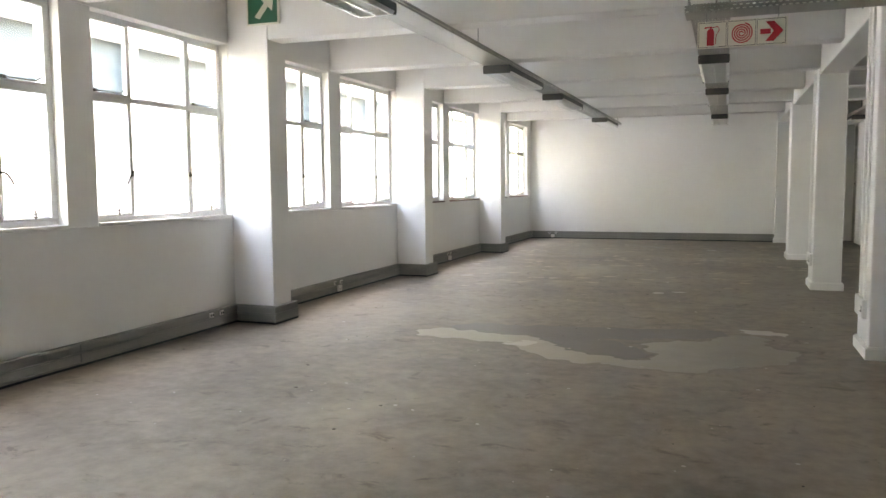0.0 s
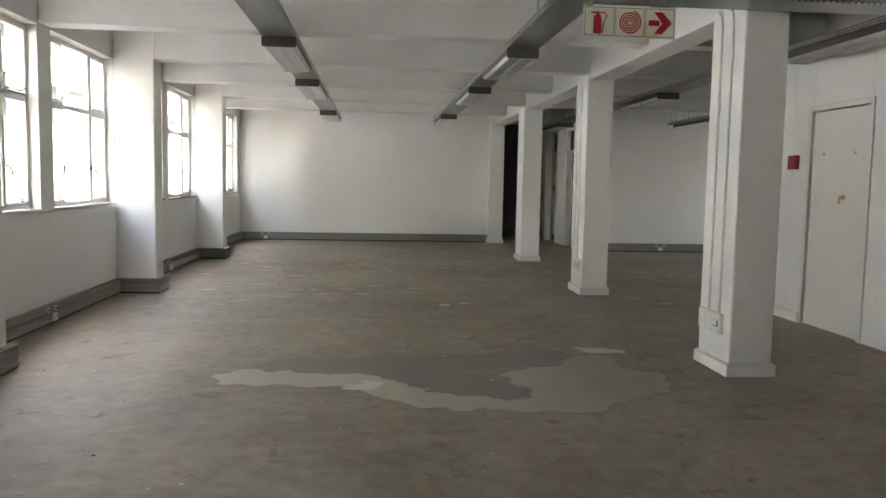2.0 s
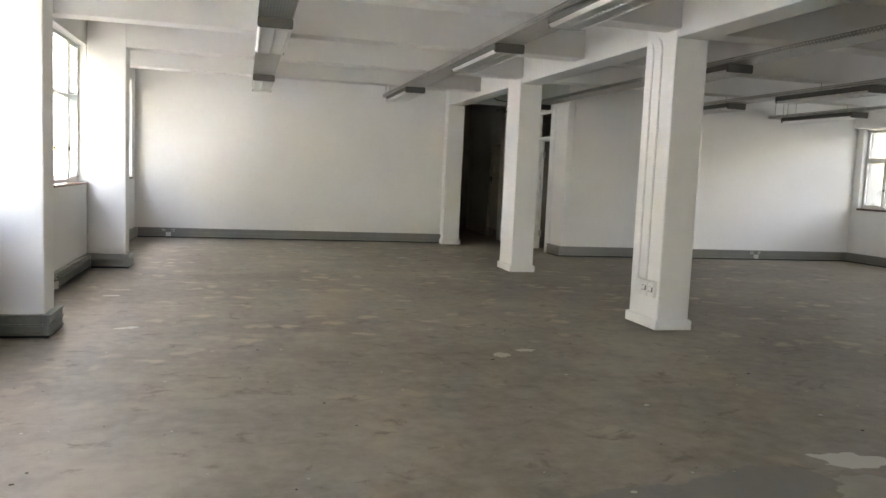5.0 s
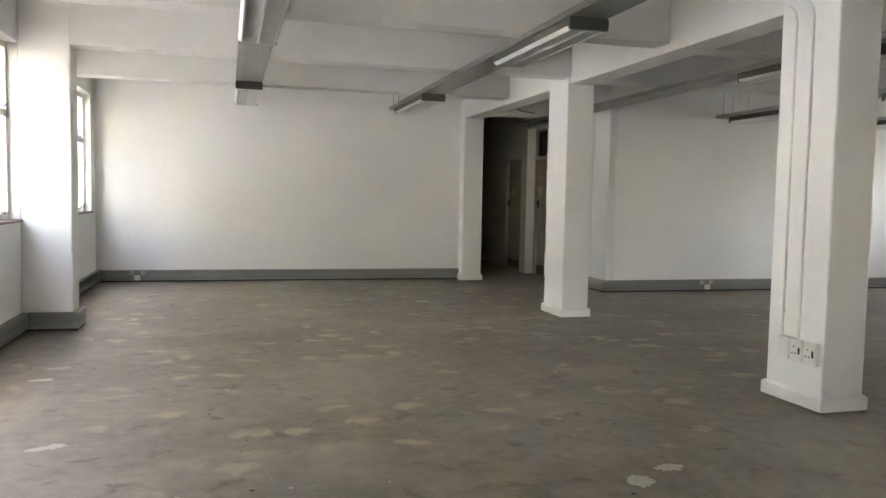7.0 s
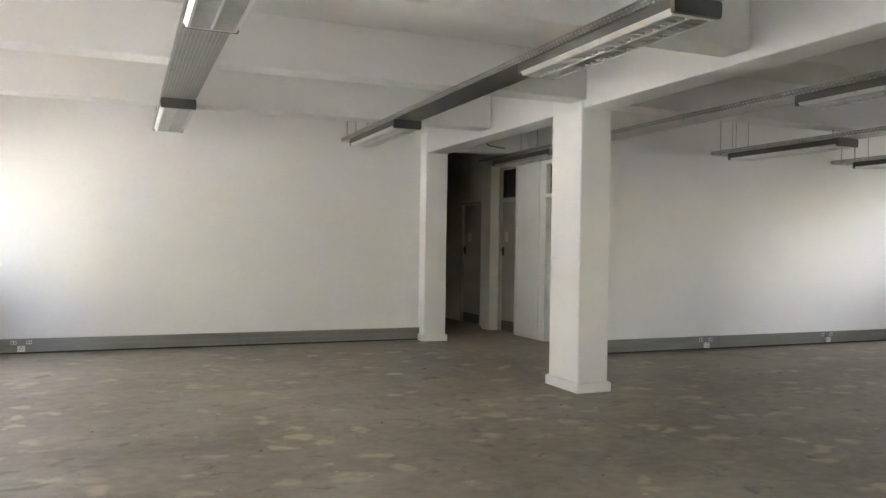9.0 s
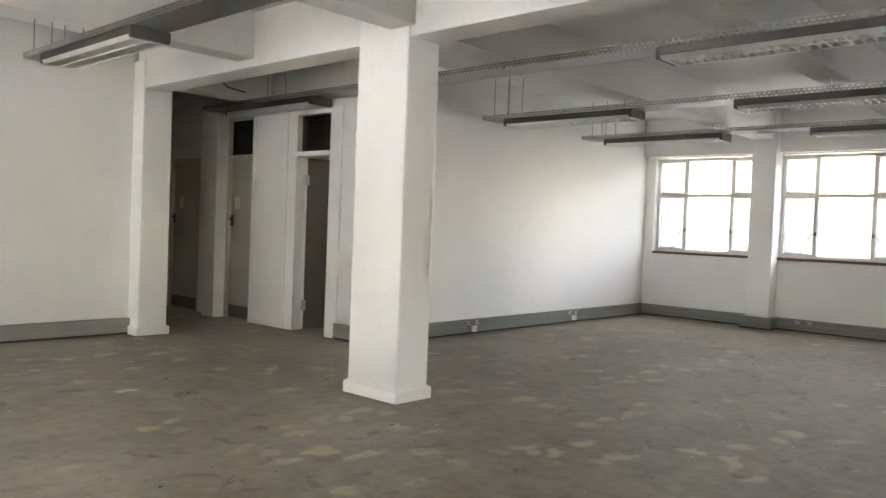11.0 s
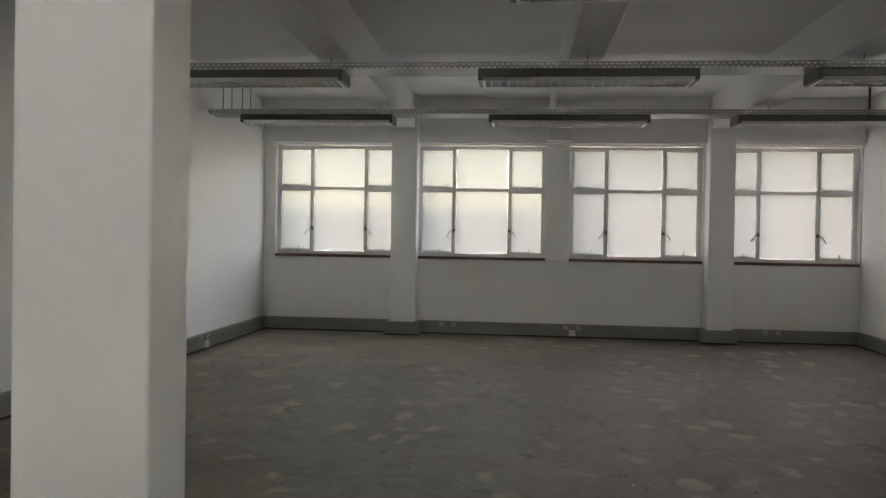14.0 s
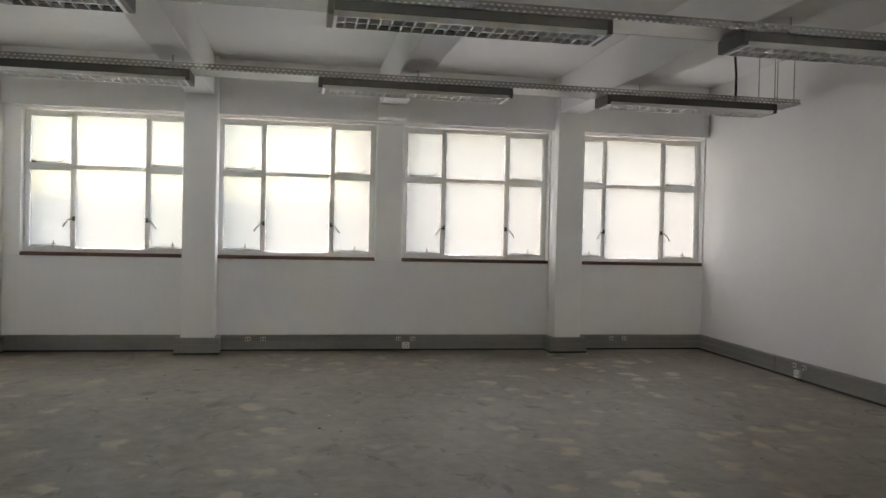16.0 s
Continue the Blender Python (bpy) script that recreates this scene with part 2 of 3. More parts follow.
OUTGREY = wall_blocks("grey_facade_band", col(0.10, 0.11, 0.12), col(0.15, 0.16, 0.17))
OUTBLUE = plain("blue_tinted_facade_glass", col(0.035, 0.055, 0.07), 0.6)
OUTPEACH = wall_blocks("peach_rendered_wall", col(0.72, 0.50, 0.36), col(0.80, 0.60, 0.46))
ASPHALT = wall_blocks("asphalt", col(0.045), col(0.065))
LEAF = plain("green_leaves", col(0.075, 0.12, 0.045), 0.6)
BARK = plain("tree_bark", col(0.12, 0.09, 0.06), 0.9)


# ---- mesh helpers ----
class Build:
    """Collects boxes, prisms and rods into one mesh."""

    def __init__(self):
        self.v, self.f = [], []

    def box(self, x0, x1, y0, y1, z0, z1):
        n = len(self.v)
        self.v += [(x, y, z) for z in (z0, z1) for x, y in ((x0, y0), (x1, y0), (x1, y1), (x0, y1))]
        self.f += [tuple(n + i for i in q) for q in ((3, 2, 1, 0), (4, 5, 6, 7), (0, 1, 5, 4), (1, 2, 6, 5), (2, 3, 7, 6), (3, 0, 4, 7))]
        return self

    def prism(self, outline, y0, y1):
        """An outline of (x, z), anticlockwise seen from -y, drawn out from y0 to y1."""
        n, m = len(self.v), len(outline)
        self.v += [(x, y, z) for y in (y0, y1) for x, z in outline]
        self.f += [tuple(range(n, n + m)), tuple(range(n + 2 * m - 1, n + m - 1, -1))]
        self.f += [(n + i, n + m + i, n + m + (i + 1) % m, n + (i + 1) % m) for i in range(m)]
        return self

    def rod(self, a, b, r, sides=8):
        a, b = Vector(a), Vector(b)
        turn = (b - a).to_track_quat("Z", "Y")
        n = len(self.v)
        for e in (a, b):
            self.v += [tuple(e + turn @ Vector((r * math.cos(2 * math.pi * i / sides), r * math.sin(2 * math.pi * i / sides), 0))) for i in range(sides)]
        self.f += [tuple(range(n + sides - 1, n - 1, -1)), tuple(range(n + sides, n + 2 * sides))]
        self.f += [(n + i, n + (i + 1) % sides, n + sides + (i + 1) % sides, n + sides + i) for i in range(sides)]
        return self

    def tube(self, points, r, sides=8):
        for a, b in zip(points, points[1:]):
            self.rod(a, b, r, sides)
        return self

    def mesh(self, name, mat):
        me = bpy.data.meshes.new(name)
        me.from_pydata(self.v, [], self.f)
        me.materials.append(mat)
        me.validate()
        return me

    def make(self, name, mat, parent=None, bevel=0.0, m=None):
        ob = new(name, self.mesh(name, mat))
        if m is not None:
            ob.matrix_basis = m
        if parent is not None:
            ob.parent = parent
        if bevel:
            b = ob.modifiers.new("bevel", "BEVEL")
            b.width, b.segments, b.limit_method = bevel, 2, "ANGLE"
        return ob


def base_empty(name, m=None):
    ob = new(name)
    ob.empty_display_size = 0.1
    if m is not None:
        ob.matrix_basis = m
    return ob


def setting(ob, label, category):
    return tagged(ob, label, category, kind="structure")


# ---- structure ----
CEIL, BEAM, GIRDER = 3.13, 2.715, 2.645
WEST, EAST, SOUTH, NORTH = -4.64, 8.56, -3.0, 22.7
FAR, SIDE, PART = 18.77, 16.72, 2.72
LEFT_PIERS = [(-1.70, -1.38), (2.35, 2.67), (6.40, 6.72), (10.45, 10.77), (14.50, 14.82)]
RIGHT_PIERS = [(14.58, 14.92), (10.54, 10.86)]
LEFT_WINDOWS = []
for p0, p1 in LEFT_PIERS:
    LEFT_WINDOWS += [(p1, p1 + 1.71), (p1 + 2.01, p1 + 3.73)]
LEFT_WINDOWS[-1] = (16.76, 18.42)
RIGHT_WINDOWS = [(14.84, 16.55), (12.89, 14.60), (10.875, 12.585), (8.93, 10.64)]
LS0, LS1, RS0, RS1 = 1.035, 2.70, 1.012, 2.525
BAY_A, BAY_B = (2.72, 9.15), (8.56, 8.91)

setting(Build().box(-5.0, 8.9, -3.3, 23.0, -0.3, 0.0).make("floor", FLOOR), "bare worn grey concrete screed floor with stains and patches", "floor")
setting(Build().box(-5.0, 8.9, -3.3, 23.0, CEIL, CEIL + 0.25).make("ceiling", SOFFIT), "white painted concrete ceiling slab between beams", "ceiling")


def window_wall(name, x0, x1, y0, y1, openings, z0, z1, label):
    b = Build().box(x0, x1, y0, y1, 0, z0).box(x0, x1, y0, y1, z1, CEIL)
    edges = [y0] + [v for o in sorted(openings) for v in o] + [y1]
    for a, c in zip(edges[::2], edges[1::2]):
        if c - a > 0.01:
            b.box(x0, x1, a, c, z0, z1)
    return setting(b.make(name, WALL, bevel=0.006), label, "wall")


window_wall("wall_west", WEST - 0.25, WEST, SOUTH, FAR, LEFT_WINDOWS, LS0, LS1, "white plastered outer wall with a row of steel windows")
window_wall("wall_east", EAST, EAST + 0.25, 8.6, SIDE, RIGHT_WINDOWS, RS0, RS1, "white plastered wall with four frosted steel windows")
setting(Build().box(EAST - 0.10, EAST - 0.002, 8.93, SIDE, RS1 + 0.015, CEIL).make("lintel", WALL, bevel=0.006), "white edge beam above the frosted windows", "beam")
setting(Build().box(WEST - 0.25, 0.98, FAR, FAR + 0.2, 0, CEIL).make("wall_north", WALL), "plain white end wall of the long hall", "wall")
# both corridor walls are white, painted darker to carry the shade
setting(Build().box(-1.65, -1.5, FAR + 0.2, NORTH, 0, CEIL).make("wall_corridor", SHADED_PAINT), "white side wall of the corridor, its colour darkened for shade", "wall")
setting(Build().box(-1.65, 9.0, NORTH, NORTH + 0.2, 0, CEIL).make("wall_corridor_end", SHADED_PAINT), "white end wall of the corridor, its colour darkened for shade", "wall")
setting(Build().box(2.722, EAST, SIDE, SIDE + 0.15, 0, CEIL).make("wall_side", WALL), "plain white side wall of the wide bay", "wall")
BAY_TURN = math.degrees(math.atan2(BAY_B[1] - BAY_A[1], BAY_B[0] - BAY_A[0]))
setting(Build().box(0.02, 5.9, -0.2, 0, 0, CEIL).make("wall_bay_south", WALL, m=pose(*BAY_A, 0, 0, 0, BAY_TURN)), "plain white side wall of the wide bay", "wall")
setting(Build().box(WEST - 0.25, PART, SOUTH - 0.2, SOUTH, 0, CEIL).make("wall_south", WALL), "plain white end wall", "wall")
setting(Build().box(EAST, EAST + 0.25, SIDE, NORTH, 0, CEIL).make("wall_back_rooms", WALL), "plain outer wall of the back rooms", "wall")
DOOR_Y0, DOOR_Y1 = 7.68, 8.60
part = Build().box(PART, PART + 0.15, SOUTH - 0.2, DOOR_Y0, 0, CEIL).box(PART, PART + 0.15, DOOR_Y1, 8.95, 0, CEIL).box(PART, PART + 0.15, DOOR_Y0, DOOR_Y1, 2.14, CEIL)
setting(part.make("wall_partition", WALL, bevel=0.004), "white partition wall with a cream door", "wall")
setting(Build().box(PART, PART + 0.14, 8.95, 9.15, 0, CEIL).make("wall_return", WALL, bevel=0.006), "white end of the partition wall", "wall")
setting(Build().box(PART - 0.02, PART - 0.002, DOOR_Y1 + 0.06, 9.17, 0, 0.10).box(PART - 0.02, PART + 0.14, 9.152, 9.171, 0, 0.10).make("baseboard_white", COLUMN, bevel=0.004), "white painted skirting at the partition's end", "skirting")
setting(Build().box(PART + 0.5, PART + 0.6, 7.0, 8.95, 0, CEIL).make("wall_closet", WALL), "plain wall behind the closed door", "wall")

for i, (p0, p1) in enumerate(LEFT_PIERS):
    setting(Build().box(WEST + 0.002, -4.19, p0, p1, 0, CEIL).make("pier_west", COLUMN, bevel=0.012), "white painted concrete pier between the windows", "pier")
for p0, p1 in RIGHT_PIERS:
    setting(Build().box(8.31, EAST - 0.102, p0, p1, 0, CEIL).box(EAST - 0.102, EAST - 0.002, p0, p1, 0, RS1 + 0.013).make("pier_east", COLUMN, bevel=0.012), "white painted concrete pier between frosted windows", "pier")

# beams and the long girder
HALL_BEAMS = [-1.68, 0.33, 2.36, 4.40, 6.41, 8.45, 10.46, 12.50, 14.51, 16.52]
for y in HALL_BEAMS:
    setting(Build().box(WEST + 0.003, 0.953, y, y + 0.25, BEAM, CEIL).make("beam_hall", SOFFIT, bevel=0.01), "white painted concrete beam across the hall", "beam")
for y in (0.33, 2.36, 4.40, 6.41, 8.45):
    setting(Build().box(1.252, PART - 0.002, y, y + 0.25, BEAM, CEIL).make("beam_short", SOFFIT, bevel=0.01), "short white concrete beam behind the girder", "beam")
for y in (14.62, 12.60, 10.56):
    setting(Build().box(1.252, EAST - 0.102, y, y + 0.28, BEAM, CEIL).make("beam_bay", SOFFIT, bevel=0.01), "white painted concrete beam across the wide bay", "beam")
setting(Build().box(1.252, 2.59, 18.6, 18.85, BEAM, CEIL).make("beam_corridor", SOFFIT, bevel=0.01), "white concrete beam over the corridor", "beam")
setting(Build().box(EAST - 0.25, EAST - 0.103, 12.58, 12.90, 2.56, BEAM - 0.002).make("corbel", SOFFIT, bevel=0.01), "white concrete corbel under a beam", "corbel")
setting(Build().box(0.955, 1.25, SOUTH, 18.72, GIRDER, CEIL).make("girder", SOFFIT, bevel=0.01), "long white concrete girder on the columns", "beam")


# ---- columns ----
def column(y, depth=0.535):
    c = base_empty("column", pose(0.915, y, 0))
    d = depth
    Build().box(0.0245, 0.3505, 0.025, 0.025 + d, 0.09, GIRDER + 0.3).make("shaft", COLUMN, c, 0.012)
    Build().box(0, 0.375, 0, d + 0.05, 0, 0.088).box(0.012, 0.363, 0.012, d + 0.038, 0.088, 0.098).make("plinth", COLUMN, c, 0.005)
    return tagged(c, "square white painted concrete column with a low plinth", "column", "columns along the hall")


COLUMN_Y = (6.44, 10.49, 14.54)
for y in COLUMN_Y:
    column(y)
column(18.52, 0.40)


# ---- trunking skirting ----
def trunking(a, b, e0=0.0, e1=0.0):
    """Two-channel trunking along a wall, from a to b with the room on the left hand; e0 and e1 lengthen its ends."""
    a, b = Vector((*a, 0)), Vector((*b, 0))
    n, along = (b - a).length, (b - a).normalized()
    m = Matrix.Translation(a) @ Matrix.Rotation(math.atan2(along.y, along.x), 4, "Z")
    k = Build().box(-e0, n + e1, 0.002, 0.036, 0.022, 0.176)
    k.box(-e0, n + e1, 0.036, 0.056, 0.022, 0.036).box(-e0, n + e1, 0.036, 0.056, 0.093, 0.106).box(-e0, n + e1, 0.036, 0.056, 0.165, 0.176)
    x = -e0
    while x < n + e1 - 0.02:
        stop = min(x + 2.0, n + e1)
        k.box(x + 0.002, stop - 0.002, 0.036, 0.046, 0.038, 0.089).box(x + 0.002, stop - 0.002, 0.036, 0.046, 0.110, 0.161)
        if stop < n + e1 - 0.05:
            k.box(stop - 0.012, stop + 0.012, 0.05, 0.0585, 0.020, 0.178)
        x = stop
    ob = k.make("baseboard_trunking", TRUNK, bevel=0.002, m=m)
    # a black strip draws the shadow in the gap below the trunking
    tagged(Build().box(-e0, n + e1, 0.002, 0.044, 0.001, 0.0215).make("gap_shadow", BLACK, ob), "black strip in place of the shadow gap at the floor")
    return setting(ob, "grey enamelled two-channel cable trunking along the wall foot", "trunking")


D = 0.056
ys = [SOUTH] + [v for p in LEFT_PIERS for v in p] + [FAR]
for a, b in zip(ys[::2], ys[1::2]):
    trunking((WEST, b), (WEST, a))
for p0, p1 in LEFT_PIERS:
    trunking((-4.19, p0), (WEST, p0), -0.0, -D)
    trunking((-4.19, p1), (-4.19, p0), D, D)
    trunking((WEST, p1), (-4.19, p1), -D, 0)
trunking((0.95, FAR), (WEST, FAR), 0, -D)
trunking((EAST, SIDE), (2.60, SIDE), -D, D)
trunking((2.60, SIDE), (2.60, 17.25))
trunking((PART + 0.17, 9.143), BAY_B, 0, -D)
es = [8.92] + [v for p in sorted(RIGHT_PIERS) for v in p] + [SIDE]
for a, b in zip(es[::2], es[1::2]):
    trunking((EAST, a), (EAST, b))
for p0, p1 in RIGHT_PIERS:
    trunking((EAST, p0), (8.31, p0), -D, 0)
    trunking((8.31, p0), (8.31, p1), D, D)
    trunking((8.31, p1), (EAST, p1), 0, -D)


# ---- windows ----
def steel_window(name, w, h, glass, label):
    """A steel window in the local y-z plane, its inside towards +x: six panes, four opening sashes with stays and catches."""
    o = base_empty(name)
    m1, m2, tz, t = 0.287 * w, 0.713 * w, 0.605 * h, 0.042
    f = Build().box(-0.03, 0.02, 0, w, 0, t).box(-0.03, 0.02, 0, w, h - t, h).box(-0.03, 0.02, 0, t, t, h - t).box(-0.03, 0.02, w - t, w, t, h - t)
    for m in (m1, m2):
        f.box(-0.028, 0.016, m - 0.017, m + 0.017, t, h - t)
    f.box(-0.028, 0.018, t, w - t, tz - 0.02, tz + 0.02)
    f.make("frame", FRAME, o, 0.004)
    cols = ((t, m1 - 0.017), (m1 + 0.017, m2 - 0.017), (m2 + 0.017, w - t))
    rows = ((t, tz - 0.02), (tz + 0.02, h - t))
    for i, (y0, y1) in enumerate(cols):
        for j, (z0, z1) in enumerate(rows):
            if i != 1:
                s = 0.018
                Build().box(-0.02, 0.026, y0, y1, z0, z0 + s).box(-0.02, 0.026, y0, y1, z1 - s, z1).box(-0.02, 0.026, y0, y0 + s, z0 + s, z1 - s).box(-0.02, 0.026, y1 - s, y1, z0 + s, z1 - s).make("sash", FRAME, o, 0.003)
            pane = Build().box(-0.004, 0.0, y0 + 0.001, y1 - 0.001, z0 + 0.001, z1 - 0.001).make("pane", glass, o)
            pane.visible_shadow = False
    for y, s in ((m1, -1), (m2, 1)):
        z = 0.235 * h
        c = Build().box(0.018, 0.034, y - 0.012, y + 0.012, z - 0.02, z + 0.03)
        c.tube([(0.036, y, z), (0.05, y + s * 0.045, z - 0.005), (0.055, y + s * 0.085, z - 0.055), (0.05, y + s * 0.10, z - 0.085)], 0.008, 6)
        c.make("catch", BRONZE, o)
    for y0, y1 in (cols[0], cols[2]):
        z = tz + 0.045
        Build().tube([(0.03, y0 + 0.05, z), (0.045, y0 + 0.14, z), (0.045, y1 - 0.12, z), (0.05, y1 - 0.07, z + 0.03)], 0.006, 6).box(0.024, 0.05, y0 + 0.04, y0 + 0.07, z - 0.012, z + 0.012).make("stay", BRONZE, o)
        z = t + 0.03
        Build().tube([(0.03, y0 + 0.03, z), (0.045, y0 + 0.1, z), (0.045, y1 - 0.06, z - 0.005)], 0.006, 6).rod((0.045, (y0 + y1) / 2 + 0.04, z - 0.02), (0.045, (y0 + y1) / 2 + 0.04, z + 0.05), 0.007, 6).box(0.03, 0.06, (y0 + y1) / 2 + 0.02, (y0 + y1) / 2 + 0.06, z + 0.012, z + 0.02).make("peg_stay", BRONZE, o)
    return tagged(o, label, "window", kind="structure")


def sill(x0, x1, y0, y1, z, top, mat, label):
    return setting(Build().box(x0, x1, y0, y1, z, top).make("sill", mat, bevel=0.004), label, "sill")


GLAZE_L, GLAZE_R = WEST - 0.115, EAST + 0.11
first = None
for y0, y1 in LEFT_WINDOWS:
    lab = "white steel six-pane window with clear glass and bronze stays"
    m = pose(GLAZE_L, y0, LS0 + 0.024)
    if abs(y1 - y0 - 1.715) < 0.01:
        w = steel_window("window_west", y1 - y0, LS1 - LS0 - 0.03, CLEAR, lab) if first is None else copy_thing(first, m)
        first = first or w
    else:
        w = steel_window("window_west", y1 - y0, LS1 - LS0 - 0.03, CLEAR, lab)
    w.matrix_basis = m
    wooden = y0 > 10.6
    sill(GLAZE_L + 0.02, WEST + (0.025 if wooden else 0.004), y0 + 0.002, y1 - 0.002, LS0, LS0 + 0.0255, WOOD if wooden else FRAME, "red-brown wooden window sill" if wooden else "white painted window sill")
first = None
for y0, y1 in RIGHT_WINDOWS:
    m = pose(GLAZE_R, y1, RS0 + 0.024, 0, 0, 180)
    w = steel_window("window_east", 1.71, RS1 - RS0 - 0.03, FROSTED, "white steel six-pane window with frosted glass and bronze catches") if first is None else copy_thing(first, m)
    first = first or w
    w.matrix_basis = m
    sill(EAST - 0.03, GLAZE_R - 0.02, y0 + 0.002, y1 - 0.002, RS0 - 0.012, RS0 + 0.0255, WOOD, "red-brown wooden window sill")


# ---- cable trays ----
def cable_tray(m, length, rods, lead=0.0):
    """A perforated tray along local y, hung on pairs of rods at the given places."""
    o = base_empty("cable_tray", m)
    k = Build().box(-0.15, 0.15, 0, length, 0, 0.003).box(-0.15, -0.147, 0, length, 0.003, 0.05).box(0.147, 0.15, 0, length, 0.003, 0.05)
    k.box(-0.147, -0.137, 0, length, 0.047, 0.05).box(0.137, 0.147, 0, length, 0.047, 0.05)
    k.make("tray", TRAY, o)
    for y, top in rods:
        for x in (-0.13, 0.13):
            Build().rod((x, y, -0.012), (x, y, top), 0.005, 6).rod((x, y, 0.004), (x, y, 0.014), 0.011, 6).make("hanger_rod", ROD, o)
    return tagged(o, "perforated galvanised steel cable tray hung under the beams", "cable tray", "cable trays")


TZ = 2.66
UP = CEIL - TZ


def beam_rods(y0, beams, ends):
    return [(b + 0.12 - y0, BEAM - TZ) for b in beams] + [(e - y0, UP) for e in ends]


cable_tray(pose(-2.52, SOUTH + 0.2, TZ), 21.0, beam_rods(SOUTH + 0.2, HALL_BEAMS, (7.3, 17.65)))
cable_tray(pose(-0.24, 6.15, TZ), 12.0, beam_rods(6.15, HALL_BEAMS[4:], (7.3, 17.55, 17.95)))
cable_tray(pose(2.38, 3.0, TZ), 16.6, beam_rods(3.0, (4.40, 8.45, 10.56, 12.60, 14.62), (18.2,)))
BZ = 2.61
for x in (4.47, 6.68):
    cable_tray(pose(x, 9.08, BZ), 7.6, [(b + 0.14 - 9.08, BEAM - BZ) for b in (10.56, 12.60, 14.62)] + [(e - 9.08, CEIL - BZ) for e in (9.14, 9.34, 16.3, 16.52)])
cable_tray(pose(PART - 0.01, 6.27, TZ - 0.06, 0, 0, 90), 3.12, [(0.3, UP + 0.06), (1.9, UP + 0.06), (2.9, UP + 0.06)])


# ---- light fittings ----
def fitting(m, n=1.62):
    """A fluorescent louvre fitting along local y, unlit; its underside at z = 0."""
    o = base_empty("light_fitting", m)
    Build().prism([(-0.155, 0.028), (-0.155, 0.085), (-0.14, 0.094), (0.14, 0.094), (0.155, 0.085), (0.155, 0.028), (0.128, 0.028), (0.128, 0.08), (-0.128, 0.08), (-0.128, 0.028)], 0, n).prism(
        [(-0.150, 0.004), (-0.155, 0.028), (-0.155, 0.085), (-0.14, 0.094), (0.14, 0.094), (0.155, 0.085), (0.155, 0.028), (0.150, 0.004)], -0.035, -0.001).prism(
        [(-0.150, 0.004), (-0.155, 0.028), (-0.155, 0.085), (-0.14, 0.094), (0.14, 0.094), (0.155, 0.085), (0.155, 0.028), (0.150, 0.004)], n + 0.001, n + 0.035).make("housing", HOUSING, o, 0.003)
    Build().prism([(-0.135, 0.0), (-0.155, 0.027), (-0.128, 0.027), (-0.12, 0.0)], 0, n).prism([(0.12, 0.0), (0.128, 0.027), (0.155, 0.027), (0.135, 0.0)], 0, n).box(-0.12, 0.12, 0, 0.02, 0, 0.02).box(-0.12, 0.12, n - 0.02, n, 0, 0.02).make("rim", RIM, o)
    k = Build().box(-0.006, 0.006, 0.02, n - 0.02, 0.002, 0.045)
    count = 24
    for i in range(1, count):
        y = n * i / count
        for s in (-1, 1):
            x0, x1 = sorted((s * 0.006, s * 0.122))
            k.prism([(x0, 0.003), (x0, 0.042), (x1, 0.042), (x1, 0.003)], y - 0.003, y + 0.003)
    k.make("louvre", LOUVRE, o)
    Build().box(-0.127, 0.127, 0.002, n - 0.002, 0.074, 0.079).make("reflector", LOUVRE, o)
    for x in (-0.063, 0.063):
        tagged(Build().rod((x, 0.03, 0.06), (x, n - 0.03, 0.06), 0.013, 10).make("tube", PLASTIC, o), "white unlit fluorescent tube")
    return tagged(o, "grey fluorescent fitting with aluminium louvre, unlit, under a tray", "light fitting", "louvred light fittings")


FZ = TZ - 0.096
lamp = None
for x, starts in ((-2.52, (3.60, 8.42, 11.40, 15.90)), (-0.24, (8.60, 11.66, 16.08)), (2.38, (6.75, 11.66, 17.40)), (4.47, (9.38, 11.93, 14.70)), (6.68, (9.36, 11.93, 14.66))):
    for y in starts:
        m = pose(x, y, BZ - 0.096 if x > 3 else FZ)
        if lamp is None:
            lamp = fitting(m)
        else:
            copy_thing(lamp, m)


drop = Build().tube([(6.72, 9.66, CEIL - 0.001), (6.72, 9.64, 2.9), (6.735, 9.63, 2.75), (6.74, 9.63, BZ + 0.005)], 0.012, 8).make("drop_cable", BLACK)
tagged(drop, "dark cable dropping from the ceiling to a tray", "cable")


# ---- signs ----
def ring(b, cx, cz, r0, r1, y0, y1, turns):
    """A spiral band in the x-z plane."""
    n = int(26 * turns)
    w = (r1 - r0) / turns * 0.58
    for i in range(n):
        a0, a1 = 2 * math.pi * turns * i / n, 2 * math.pi * turns * (i + 1) / n
        q0, q1 = r0 + (r1 - r0) * i / n, r0 + (r1 - r0) * (i + 1) / n
        b.prism([(cx + q * math.cos(a), cz + q * math.sin(a)) for q, a in ((q0, a0), (q0 + w, a0), (q1 + w, a1), (q1, a1))], y0, y1)


